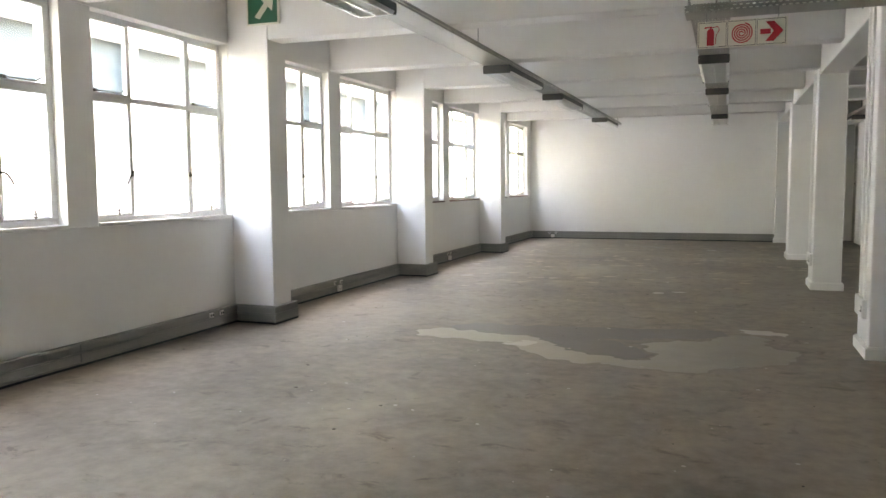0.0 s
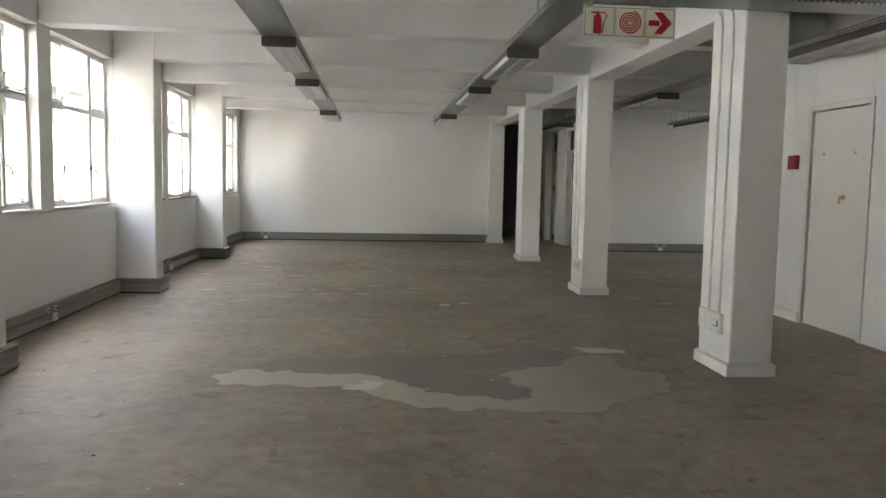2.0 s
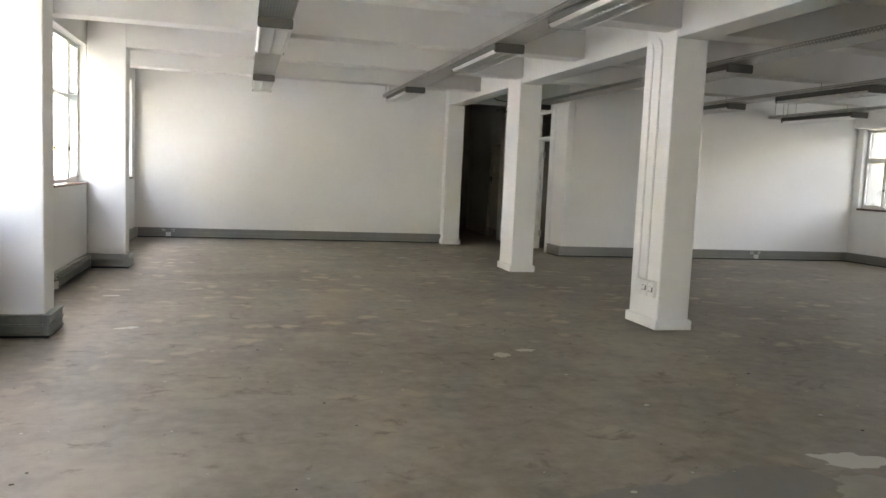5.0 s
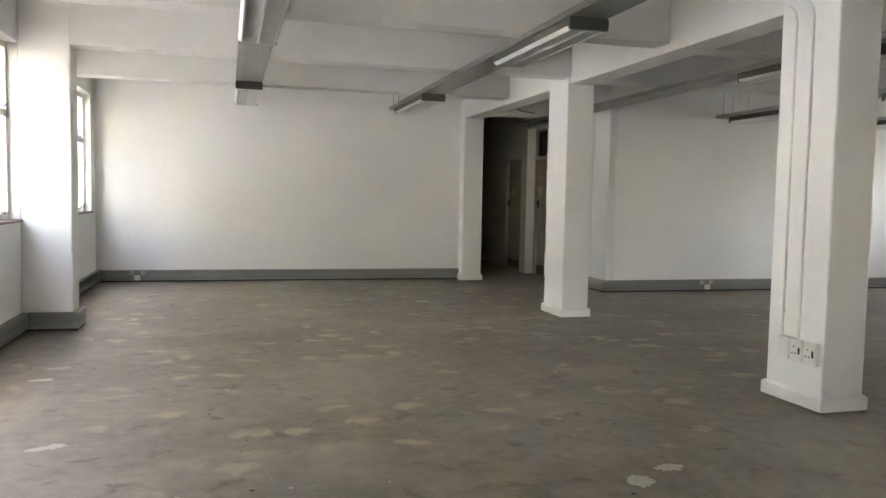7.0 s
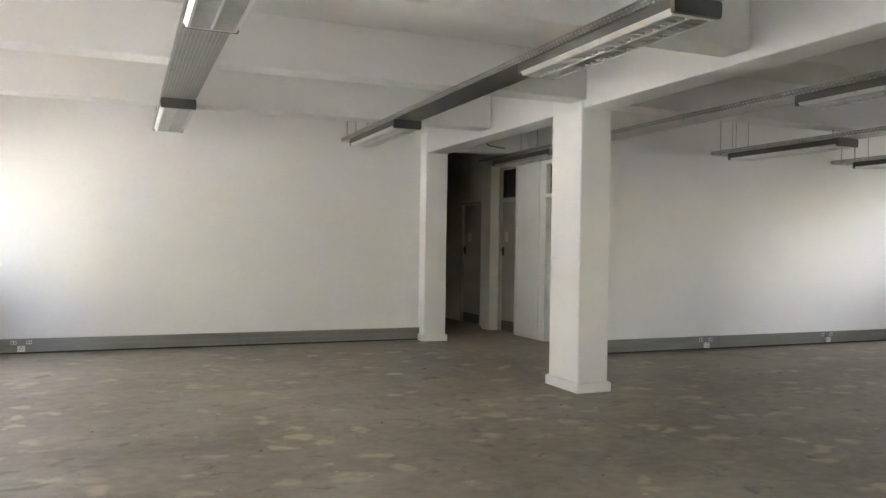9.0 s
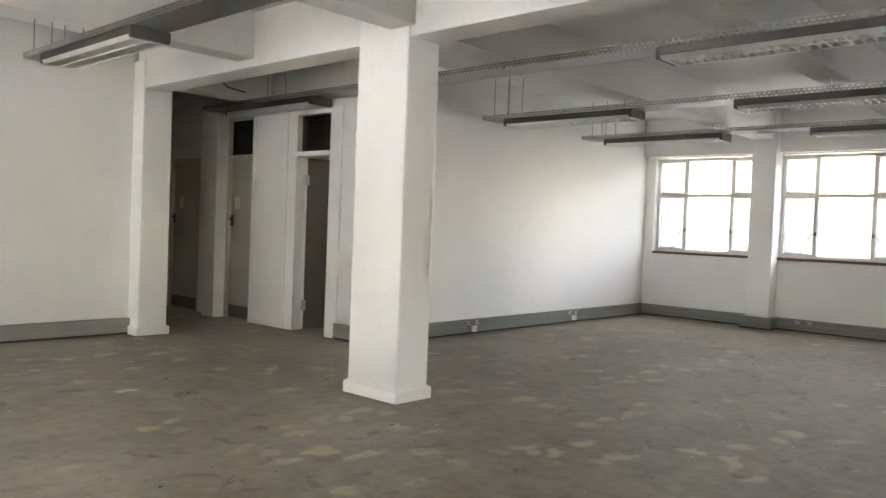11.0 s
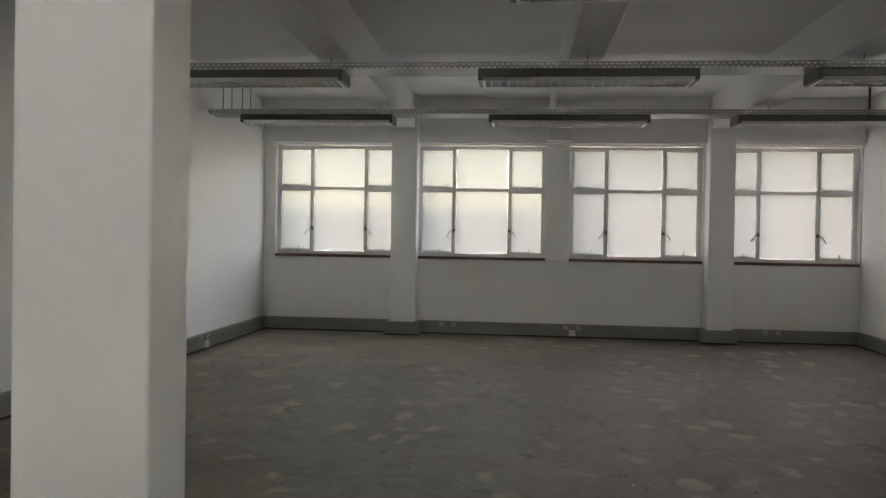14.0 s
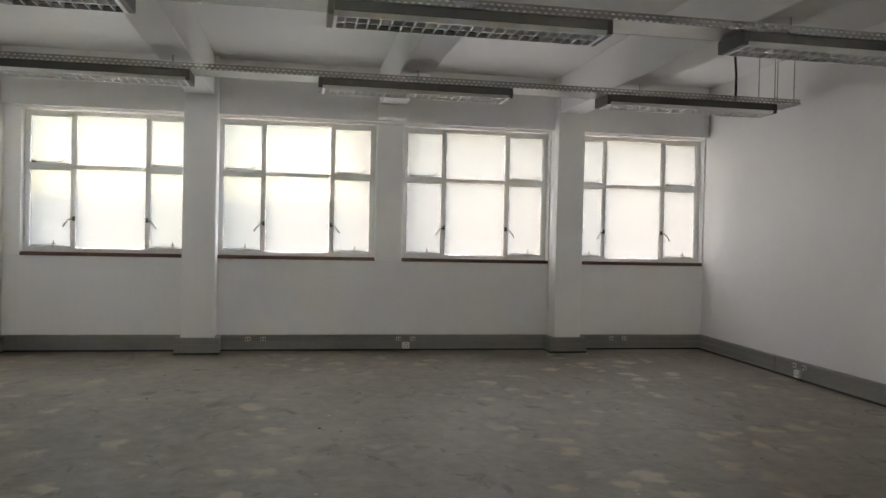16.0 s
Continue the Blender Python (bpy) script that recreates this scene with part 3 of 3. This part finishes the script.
def fire_sign():
    s = base_empty("fire_equipment_sign", pose(-0.315, 6.11, 2.325))
    Build().box(0, 0.61, 0, 0.006, 0, 0.195).make("board", SIGNWHITE, s, 0.002)
    k = Build()
    for i in range(3):
        x0, x1, z0, z1, t = 0.008 + 0.2 * i, 0.2 + 0.2 * i, 0.008, 0.187, 0.003
        k.box(x0, x1, -0.001, 0, z0, z0 + t).box(x0, x1, -0.001, 0, z1 - t, z1).box(x0, x0 + t, -0.001, 0, z0, z1).box(x1 - t, x1, -0.001, 0, z0, z1)
    tagged(k.make("border", BLACK, s), "thin black borders")
    def ink(b):
        tagged(b.make("pictogram", SIGNRED, s), "red pictogram")

    r = Build().box(0.066, 0.116, -0.003, 0, 0.02, 0.122)
    r.prism([(0.066, 0.122), (0.116, 0.122), (0.104, 0.14), (0.078, 0.14)], -0.003, 0).box(0.084, 0.098, -0.003, 0, 0.14, 0.152)
    r.prism([(0.045, 0.145), (0.10, 0.15), (0.10, 0.158), (0.055, 0.157)], -0.003, 0)
    for a, b in (((0.10, 0.15), (0.14, 0.155)), ((0.14, 0.155), (0.152, 0.135)), ((0.152, 0.135), (0.13, 0.09)), ((0.13, 0.09), (0.126, 0.03))):
        r.rod((a[0], -0.0015, a[1]), (b[0], -0.0015, b[1]), 0.003, 6)
    ink(r)
    r = Build()
    ring(r, 0.304, 0.097, 0.004, 0.07, -0.003, 0, 4.2)
    ink(r)
    r = Build()
    r.prism([(0.43, 0.08), (0.50, 0.08), (0.50, 0.115), (0.43, 0.115)], -0.003, 0)
    r.prism([(0.466, 0.028), (0.520, 0.028), (0.584, 0.0975), (0.520, 0.167), (0.466, 0.167), (0.52, 0.0975)], -0.003, 0)
    ink(r)
    for x in (0.06, 0.55):
        Build().rod((x, 0.003, 0.195), (x, 0.003, TZ - 0.06 - 2.325 + 0.02), 0.003, 6).make("hanger", ROD, s)
    return tagged(s, "cream sign with red extinguisher, hose and arrow, under a tray", "sign")


fire_sign()


def exit_sign():
    s = base_empty("exit_sign", pose(-4.40, 6.385, 2.85))
    Build().box(0, 0.35, 0, 0.024, 0, 0.35).make("frame", SIGNWHITE, s, 0.003)
    tagged(Build().box(0.016, 0.334, -0.003, 0, 0.016, 0.334).make("panel", SIGNGREEN, s), "green panel")
    k = Build().prism([(0.09, 0.075), (0.14, 0.05), (0.235, 0.16), (0.195, 0.2)], -0.006, -0.003).prism([(0.13, 0.26), (0.28, 0.12), (0.30, 0.27)], -0.006, -0.003)
    tagged(k.make("arrow", SIGNWHITE, s), "pale slanting arrow")
    return tagged(s, "green escape route sign with a pale arrow on a beam", "sign")


exit_sign()


# ---- sockets and conduits on the columns ----
def socket_plate(b, k, x, y, z, w, h):
    """A plate on a face that looks towards -x, with pin holes."""
    b.box(x - 0.03, x, y, y + w, z, z + h).box(x - 0.036, x - 0.03, y + 0.006, y + w - 0.006, z + 0.006, z + h - 0.006)
    for dy, dz in ((0.62, 0.66), (0.74, 0.36), (0.50, 0.36)):
        k.rod((x - 0.0375, y + w * dy, z + h * dz), (x - 0.03, y + w * dy, z + h * dz), 0.006, 8)
    k.box(x - 0.039, x - 0.034, y + w * 0.15, y + w * 0.28, z + h * 0.35, z + h * 0.65)


def column_outlet(y, plates, pipes, top):
    o = base_empty("column_outlet", pose(0.9395, y, 0))
    for i, sock in enumerate(plates):
        b, k, y0 = Build(), Build(), 0.045 + 0.125 * i
        if sock:
            socket_plate(b, k, 0, y0, 0.29, 0.118, 0.15)
            tagged(k.make("socket_holes", BLACK, o), kind="stuff")
        else:
            b.box(-0.03, 0, y0, y0 + 0.118, 0.29, 0.44).box(-0.034, -0.03, y0 + 0.005, y0 + 0.113, 0.295, 0.435)
        b.make("plate", PLASTIC, o, 0.003)
    p = Build()
    for q in pipes:
        p.tube([(-0.0095, q, 0.44), (-0.0095, q, top - 0.12), (-0.0095, q + 0.02, top - 0.05), (-0.0095, q + 0.07, top)], 0.011, 10)
        for z in (1.15, 2.0):
            p.rod((-0.0095, q, z - 0.02), (-0.0095, q, z + 0.02), 0.0145, 10)
        p.box(-0.02, 0, q - 0.02, q + 0.02, 0.6, 0.615)
    p.make("conduit", COLUMN, o)
    return tagged(o, "white socket plates with painted conduits on a column face", "socket")


column_outlet(6.53, (True, False, False), (0.11, 0.29), 2.68)
column_outlet(10.50, (True, True, False), (0.24, 0.40), 2.68)


# ---- outlets on the trunking ----
def outlet(m, low):
    """A twin data outlet on the upper channel, with a hanging socket below it where low is set; local +y into the room."""
    o = base_empty("trunking_outlet", m)
    for x in (-0.11, 0.05):
        Build().box(x + 0.008, x + 0.064, 0.0465, 0.060, 0.116, 0.156).make("plate", PLASTIC, o, 0.003)
        for h in (0.014, 0.042):
            Build().box(x + h, x + h + 0.016, 0.0595, 0.0612, 0.124, 0.148).make("jack", BLACK, o)
    if low:
        Build().box(-0.035, 0.045, 0.0465, 0.085, 0.030, 0.100).make("socket", PLASTIC, o, 0.003)
        for x, z in ((0.005, 0.085), (-0.012, 0.057), (0.022, 0.057)):
            Build().rod((x, 0.084, z), (x, 0.0865, z), 0.006, 8).make("pin_hole", BLACK, o)
    return tagged(o, "white outlet plates clipped into the grey trunking", "socket", "outlets on the trunking")


for x, y, turn, low in ((-4.06, FAR, 180, True), (4.28, SIDE, 180, True), (6.5, SIDE, 180, True), (EAST, 14.16, 90, False), (EAST, 12.52, 90, True), (EAST, 9.99, 90, False),
                        (6.47, 8.996, BAY_TURN, True), (WEST, 8.49, -90, True), (WEST, 6.04, -90, False), (WEST, 12.6, -90, True)):
    outlet(pose(x, y, 0, 0, 0, turn), low)


# ---- partition door and alarm box ----
def partition_door():
    d = base_empty("door_1", pose(PART, DOOR_Y0, 0))
    w = DOOR_Y1 - DOOR_Y0
    tagged(Build().box(0.012, 0.052, 0.012, w - 0.012, 0.012, 2.128).make("leaf", DOORPAINT, d, 0.003), "cream painted flush leaf")
    Build().box(-0.014, 0.10, w, w + 0.055, 0, 2.195).box(-0.014, 0.10, -0.055, 0, 0, 2.195).box(-0.014, 0.10, 0, w, 2.14, 2.195).make("frame", DOORPAINT, d, 0.004)
    k = Build()
    for z in (0.28, 1.84):
        k.rod((0.004, w - 0.012, z - 0.05), (0.004, w - 0.012, z + 0.05), 0.008, 8)
    k.make("hinge", DOORPAINT, d)
    Build().rod((-0.012, 0.35, 1.30), (0.014, 0.35, 1.30), 0.024, 14).rod((-0.028, 0.35, 1.30), (-0.01, 0.35, 1.30), 0.011, 10).box(-0.04, -0.026, 0.344, 0.356, 1.24, 1.305).make("lock", BRASS, d)
    s = Build()
    for y in (0.20, 0.70):
        s.box(0.009, 0.012, y, y + 0.022, 1.70, 1.722)
    tagged(s.make("sticker", TRUNK, d), "small grey stickers")
    return tagged(d, "closed cream flush door with a brass lock", "door", kind="structure")


partition_door()
alarm = base_empty("fire_alarm_box", pose(PART, 8.80, 1.57))
tagged(Build().box(-0.045, 0, 0, 0.16, 0, 0.145).make("case", REDBOX, alarm, 0.006), "red case")
tagged(Build().box(-0.049, -0.045, 0.03, 0.13, 0.025, 0.12).make("front", SIGNRED, alarm, 0.002), "raised red front plate")
tagged(alarm, "small red fire call box on the white partition", "alarm box")

# ---- corridor ----
CX = 2.60
cw = Build().box(CX, CX + 0.12, SIDE, 17.24, 0, CEIL).box(CX, CX + 0.12, 17.24, 18.95, 2.60, CEIL).box(CX, CX + 0.12, 19.84, 20.24, 0, CEIL)
cw.box(CX, CX + 0.12, 18.95, 19.56, 2.60, CEIL).box(CX, CX + 0.12, 19.56, 19.84, 0, CEIL).box(CX, CX + 0.12, 20.24, 21.06, 2.12, CEIL).box(CX, CX + 0.12, 21.06, NORTH, 0, CEIL)
setting(cw.make("wall_doors", WALL, bevel=0.005), "white partition wall of the corridor with doors", "wall")
setting(Build().box(CX - 0.02, CX + 0.10, 18.27, 18.90, 0.0, 2.595).box(CX - 0.028, CX - 0.02, 18.27, 18.90, 0.0, 0.07).make("panel", WALL, bevel=0.004), "plain white partition panel beside the open door", "panel")
setting(Build().box(CX - 0.035, CX + 0.11, 18.902, 18.948, 0, 2.595).make("trim", COLUMN, bevel=0.004), "white post at the panel's edge", "post")
setting(Build().box(CX - 0.16, CX - 0.002, 19.56, 19.84, 0, 2.62).make("trim_pier", WALL, bevel=0.008), "white projecting pier in the corridor", "pier")
setting(Build().box(CX + 0.9, CX + 1.0, SIDE + 0.16, NORTH, 0, CEIL).make("wall_rooms", WALL), "plain white wall of the rooms behind the doors", "wall")


def open_door():
    d = base_empty("door_2", pose(CX, 17.24, 0))
    f = Build().box(-0.02, 0.13, 0, 0.20, 0, 2.595).box(-0.012, 0.13, 0.82, 1.0, 0, 2.595).box(-0.03, 0.13, 0.20, 0.82, 2.05, 2.105).box(-0.015, 0.13, 0.20, 0.82, 2.53, 2.595)
    f.box(-0.026, -0.02, 0.0, 0.03, 0, 2.595).box(-0.03, -0.012, 0.985, 1.022, 0, 2.595)
    f.make("frame", COLUMN, d, 0.004)
    Build().box(0.06, 0.066, 0.20, 0.82, 2.105, 2.53).make("pane", DIMGLASS, d)
    leaf = base_empty("leaf", pose(0.10, 0.80, 0, 0, 0, -8))
    leaf.parent = d
    tagged(Build().box(0.012, 0.64, -0.042, -0.004, 0.015, 2.04).make("board", DARKDOOR, leaf, 0.002), "dark brown flush board")
    tagged(Build().box(0.0, 0.0118, -0.044, -0.002, 0.014, 2.041).make("edge", COLUMN, leaf), "white painted edge")
    k = Build()
    for z in (0.30, 1.78):
        k.box(-0.02, 0.03, -0.062, -0.0445, z - 0.06, z + 0.06).rod((-0.02, -0.055, z - 0.06), (-0.02, -0.055, z + 0.06), 0.01, 8)
    k.make("hinge", STEEL, leaf)
    Build().rod((0.56, -0.042, 1.03), (0.56, -0.09, 1.03), 0.01, 8).rod((0.56, -0.085, 1.03), (0.46, -0.085, 1.03), 0.01, 8).box(0.535, 0.585, -0.048, -0.041, 0.95, 1.10).make("handle", STEEL, leaf)
    return tagged(d, "open dark door in a white frame with a fanlight", "door", kind="structure")


open_door()


def closed_door(name, y, w, fan, label):
    """A flush door in the corridor wall with its black handle at the far side; fan: a fanlight above it."""
    d = base_empty(name, pose(CX, y, 0))
    top = 2.595 if fan else 2.115
    f = Build().box(0.0, 0.11, 0, 0.035, 0, top).box(0.0, 0.11, w - 0.035, w, 0, top).box(0.0, 0.11, 0.035, w - 0.035, 2.06, 2.115)
    if fan:
        f.box(0.0, 0.11, 0.035, w - 0.035, 2.56, top)
        Build().box(0.05, 0.056, 0.035, w - 0.035, 2.115, 2.56).make("pane", DIMGLASS, d)
    # frame and leaf are pale, with corridor shade mixed into the paint
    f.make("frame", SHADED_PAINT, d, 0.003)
    tagged(Build().box(0.05, 0.09, 0.038, w - 0.038, 0.17, 2.055).make("leaf", SHADED_PAINT, d, 0.003), "pale flush leaf, its colour darkened for shade")
    # dark board standing in for the shaded recess at the door's foot
    tagged(Build().box(0.046, 0.092, 0.038, w - 0.038, 0.01, 0.169).make("recess_shade", DARKDOOR, d, 0.002), "dark strip in place of the shaded lower recess")
    tagged(Build().box(0.035, 0.05, w - 0.10, w - 0.05, 1.20, 1.34).rod((0.0, w - 0.075, 1.29), (0.05, w - 0.075, 1.29), 0.012, 8).make("handle", BLACK, d), "black handle plate")
    tagged(Build().box(0.04, 0.05, w * 0.62, w * 0.62 + 0.11, 1.42, 1.58).make("notice", SIGNWHITE, d), "small pale notice plate")
    return tagged(d, label, "door", kind="structure")


closed_door("door_3", 18.95, 0.61, True, "closed pale door darkened for shade, with fanlight and black handle")
closed_door("door_4", 20.24, 0.82, False, "closed pale door darkened for shade, with a dark foot strip")
cable = Build().tube([(1.62, 18.3, CEIL), (1.63, 18.32, 3.0), (1.70, 18.36, 2.86), (1.85, 18.40, 2.78), (2.10, 18.42, 2.76)], 0.008, 6).make("loose_cable", BLACK)
tagged(cable, "black cable drooping from the ceiling to the tray", "cable")

# ---- flakes and crumbs on the floor ----
rng = random.Random(7)


def flakes(name, count, low, high, mat, label, area):
    b = Build()
    for i in range(count):
        x, y = rng.uniform(*area[0]), rng.uniform(*area[1])
        if x > PART - 0.1 and not 9.4 < y < 16.8:
            continue
        r, a, n, h = low + (high - low) * rng.random() ** 3, rng.uniform(0, 6.3), rng.randint(4, 6), rng.uniform(0.001, 0.004)
        k = len(b.v)
        ring_pts = []
        for j in range(n):
            t = a + 2 * math.pi * j / n
            q = r * rng.uniform(0.6, 1.2)
            ring_pts.append((x + q * math.cos(t), y + q * 0.7 * math.sin(t)))
        b.v += [(px, py, 0.0005) for px, py in ring_pts] + [(x + (px - x) * 0.85, y + (py - y) * 0.85, h) for px, py in ring_pts]
        b.f += [tuple(range(k + n, k + 2 * n))] + [(k + j, k + (j + 1) % n, k + n + (j + 1) % n, k + n + j) for j in range(n)]
    return tagged(b.make(name, mat), label, "debris", kind="stuff")


FLAKE = plain("dried_white_paint", col(0.52, 0.49, 0.44), 0.7)
CRUMB = plain("dark_floor_dirt", col(0.05, 0.042, 0.036), 0.9)
flakes("paint_flakes", 520, 0.004, 0.022, FLAKE, "scattered dried white paint flakes on the floor", ((-4.4, 8.3), (1.0, 18.5)))
flakes("dirt_crumbs", 420, 0.003, 0.018, CRUMB, "scattered dark dirt crumbs on the floor", ((-4.4, 8.3), (1.0, 18.5)))
for x, y, a in ((-3.64, 10.77, 0.4), (-4.0, 12.35, 0.1), (-0.6, 9.8, 0.3), (-0.84, 9.66, 0.9), (-0.34, 16.09, 0.2)):
    k = Build()
    n, pts = 40, []
    for i in range(n):
        t = 2 * math.pi * i / n
        q = 0.6 + 0.5 * noise.noise((0.9 * math.cos(t) + 9 * a, 0.9 * math.sin(t), y)) + 0.3 * noise.noise((6 * math.cos(t), 6 * math.sin(t), x))
        pts.append((0.13 * q * math.cos(t), 0.075 * q * math.sin(t)))
    k.v = [(px, py, 0.0005) for px, py in pts] + [(px * 0.88, py * 0.88, 0.002) for px, py in pts]
    k.f = [tuple(range(n, 2 * n))] + [(i, (i + 1) % n, n + (i + 1) % n, n + i) for i in range(n)]
    tagged(k.make("plaster_splash", FLAKE, m=pose(x, y, 0, 0, 0, math.degrees(a))), "dried white plaster splash on the concrete floor", "splash", "plaster splashes")


# ---- outside ----
setting(Build().box(-400, 400, -400, 400, -7.2, -7.0).make("ground", ASPHALT), "street level asphalt far below the windows", "ground")


def office_block(x, y0, y1, z0, z1, name):
    """A white office block whose front looks towards +x, with bands of blue glass set back."""
    o = base_empty(name, pose(x, y0, z0))
    n, h = y1 - y0, z1 - z0
    Build().box(-8, -0.9, 0, n, 0, h).make("core", OUTGREY, o)
    w, g, p = Build(), Build(), Build()
    w.box(-0.9, 0.0, 0, n, 0, 9.4)
    z = 9.4
    while z < h:
        w.box(-0.9, 0.0, 0, n, z, min(z + 1.1, h))
        g.box(-0.85, -0.55, 0.1, n - 0.1, z + 1.1, min(z + 2.9, h))
        y = 0.0
        while y < n:
            p.box(-0.6, -0.25, y, y + 0.28, z + 1.1, min(z + 2.9, h))
            y += 5.2
        z += 2.9
    tagged(w.make("band", OUTWHITE, o), "white rendered bands")
    tagged(g.make("glazing", OUTBLUE, o), "blue tinted window strips")
    p.make("mullion", OUTWHITE, o)
    return tagged(o, "white office block with blue window bands across the street", "building")


office_block(-26, -30, 6.0, -7, 22.0, "office_block")
office_block(-15.5, 7.2, 60, -7, 17.0, "office_block")
low = base_empty("annexe", pose(-18, 0, -7))
tagged(Build().box(-4, 0, -22, 6, 0, 7.4).make("wall", OUTWHITE, low), "white rendered wall")
tagged(Build().box(-4.1, 0.12, -22, 6.1, 7.4, 7.75).make("parapet", OUTGREY, low), "grey parapet")
tagged(low, "low white rendered annexe with a grey parapet", "building")

yard = base_empty("yard_building", pose(17, 0, -7))
tagged(Build().box(0, 5, 12.5, 30, 0, 9).make("wall", OUTWHITE, yard), "white rendered wall")
tagged(Build().box(0, 5, -5, 12.4, 0, 11).make("wing", OUTPEACH, yard), "peach rendered wing")
tagged(yard, "pale rendered building across the yard", "building")


def tree(x, y, height, seed):
    r = random.Random(seed)
    o = base_empty("tree", pose(x, y, -7))
    t = Build()
    top = height * 0.75
    for i in range(6):
        t.rod((0, 0, top * i / 6), (0, 0, top * (i + 1) / 6), 0.16 * (1 - i / 8), 8)
    tips = []
    for i in range(12):
        a, z = i * 2.4, top * (0.5 + 0.04 * i)
        e = (1.7 * math.cos(a), 1.7 * math.sin(a), z + r.uniform(0.5, 1.4))
        t.rod((0, 0, z), e, 0.05, 6)
        tips.append(e)
    t.make("trunk", BARK, o)
    v, f = [], []
    for e in tips:
        for j in range(170):
            c = Vector(e) + Vector((r.gauss(0, 0.55), r.gauss(0, 0.55), r.gauss(0, 0.5)))
            u = Vector((r.gauss(0, 1), r.gauss(0, 1), r.gauss(0, 1))).normalized() * 0.13
            w = u.orthogonal().normalized() * 0.07
            k = len(v)
            v += [tuple(c - u), tuple(c + w), tuple(c + u), tuple(c - w)]
            f.append((k, k + 1, k + 2, k + 3))
    b = Build()
    b.v, b.f = v, f
    tagged(b.make("foliage", LEAF, o), "green leaves", kind="stuff")
    return tagged(o, "green leafy tree in the yard", "tree")


tree(13.5, 17.5, 9.5, 1)
tree(14.2, 14.6, 9.0, 2)
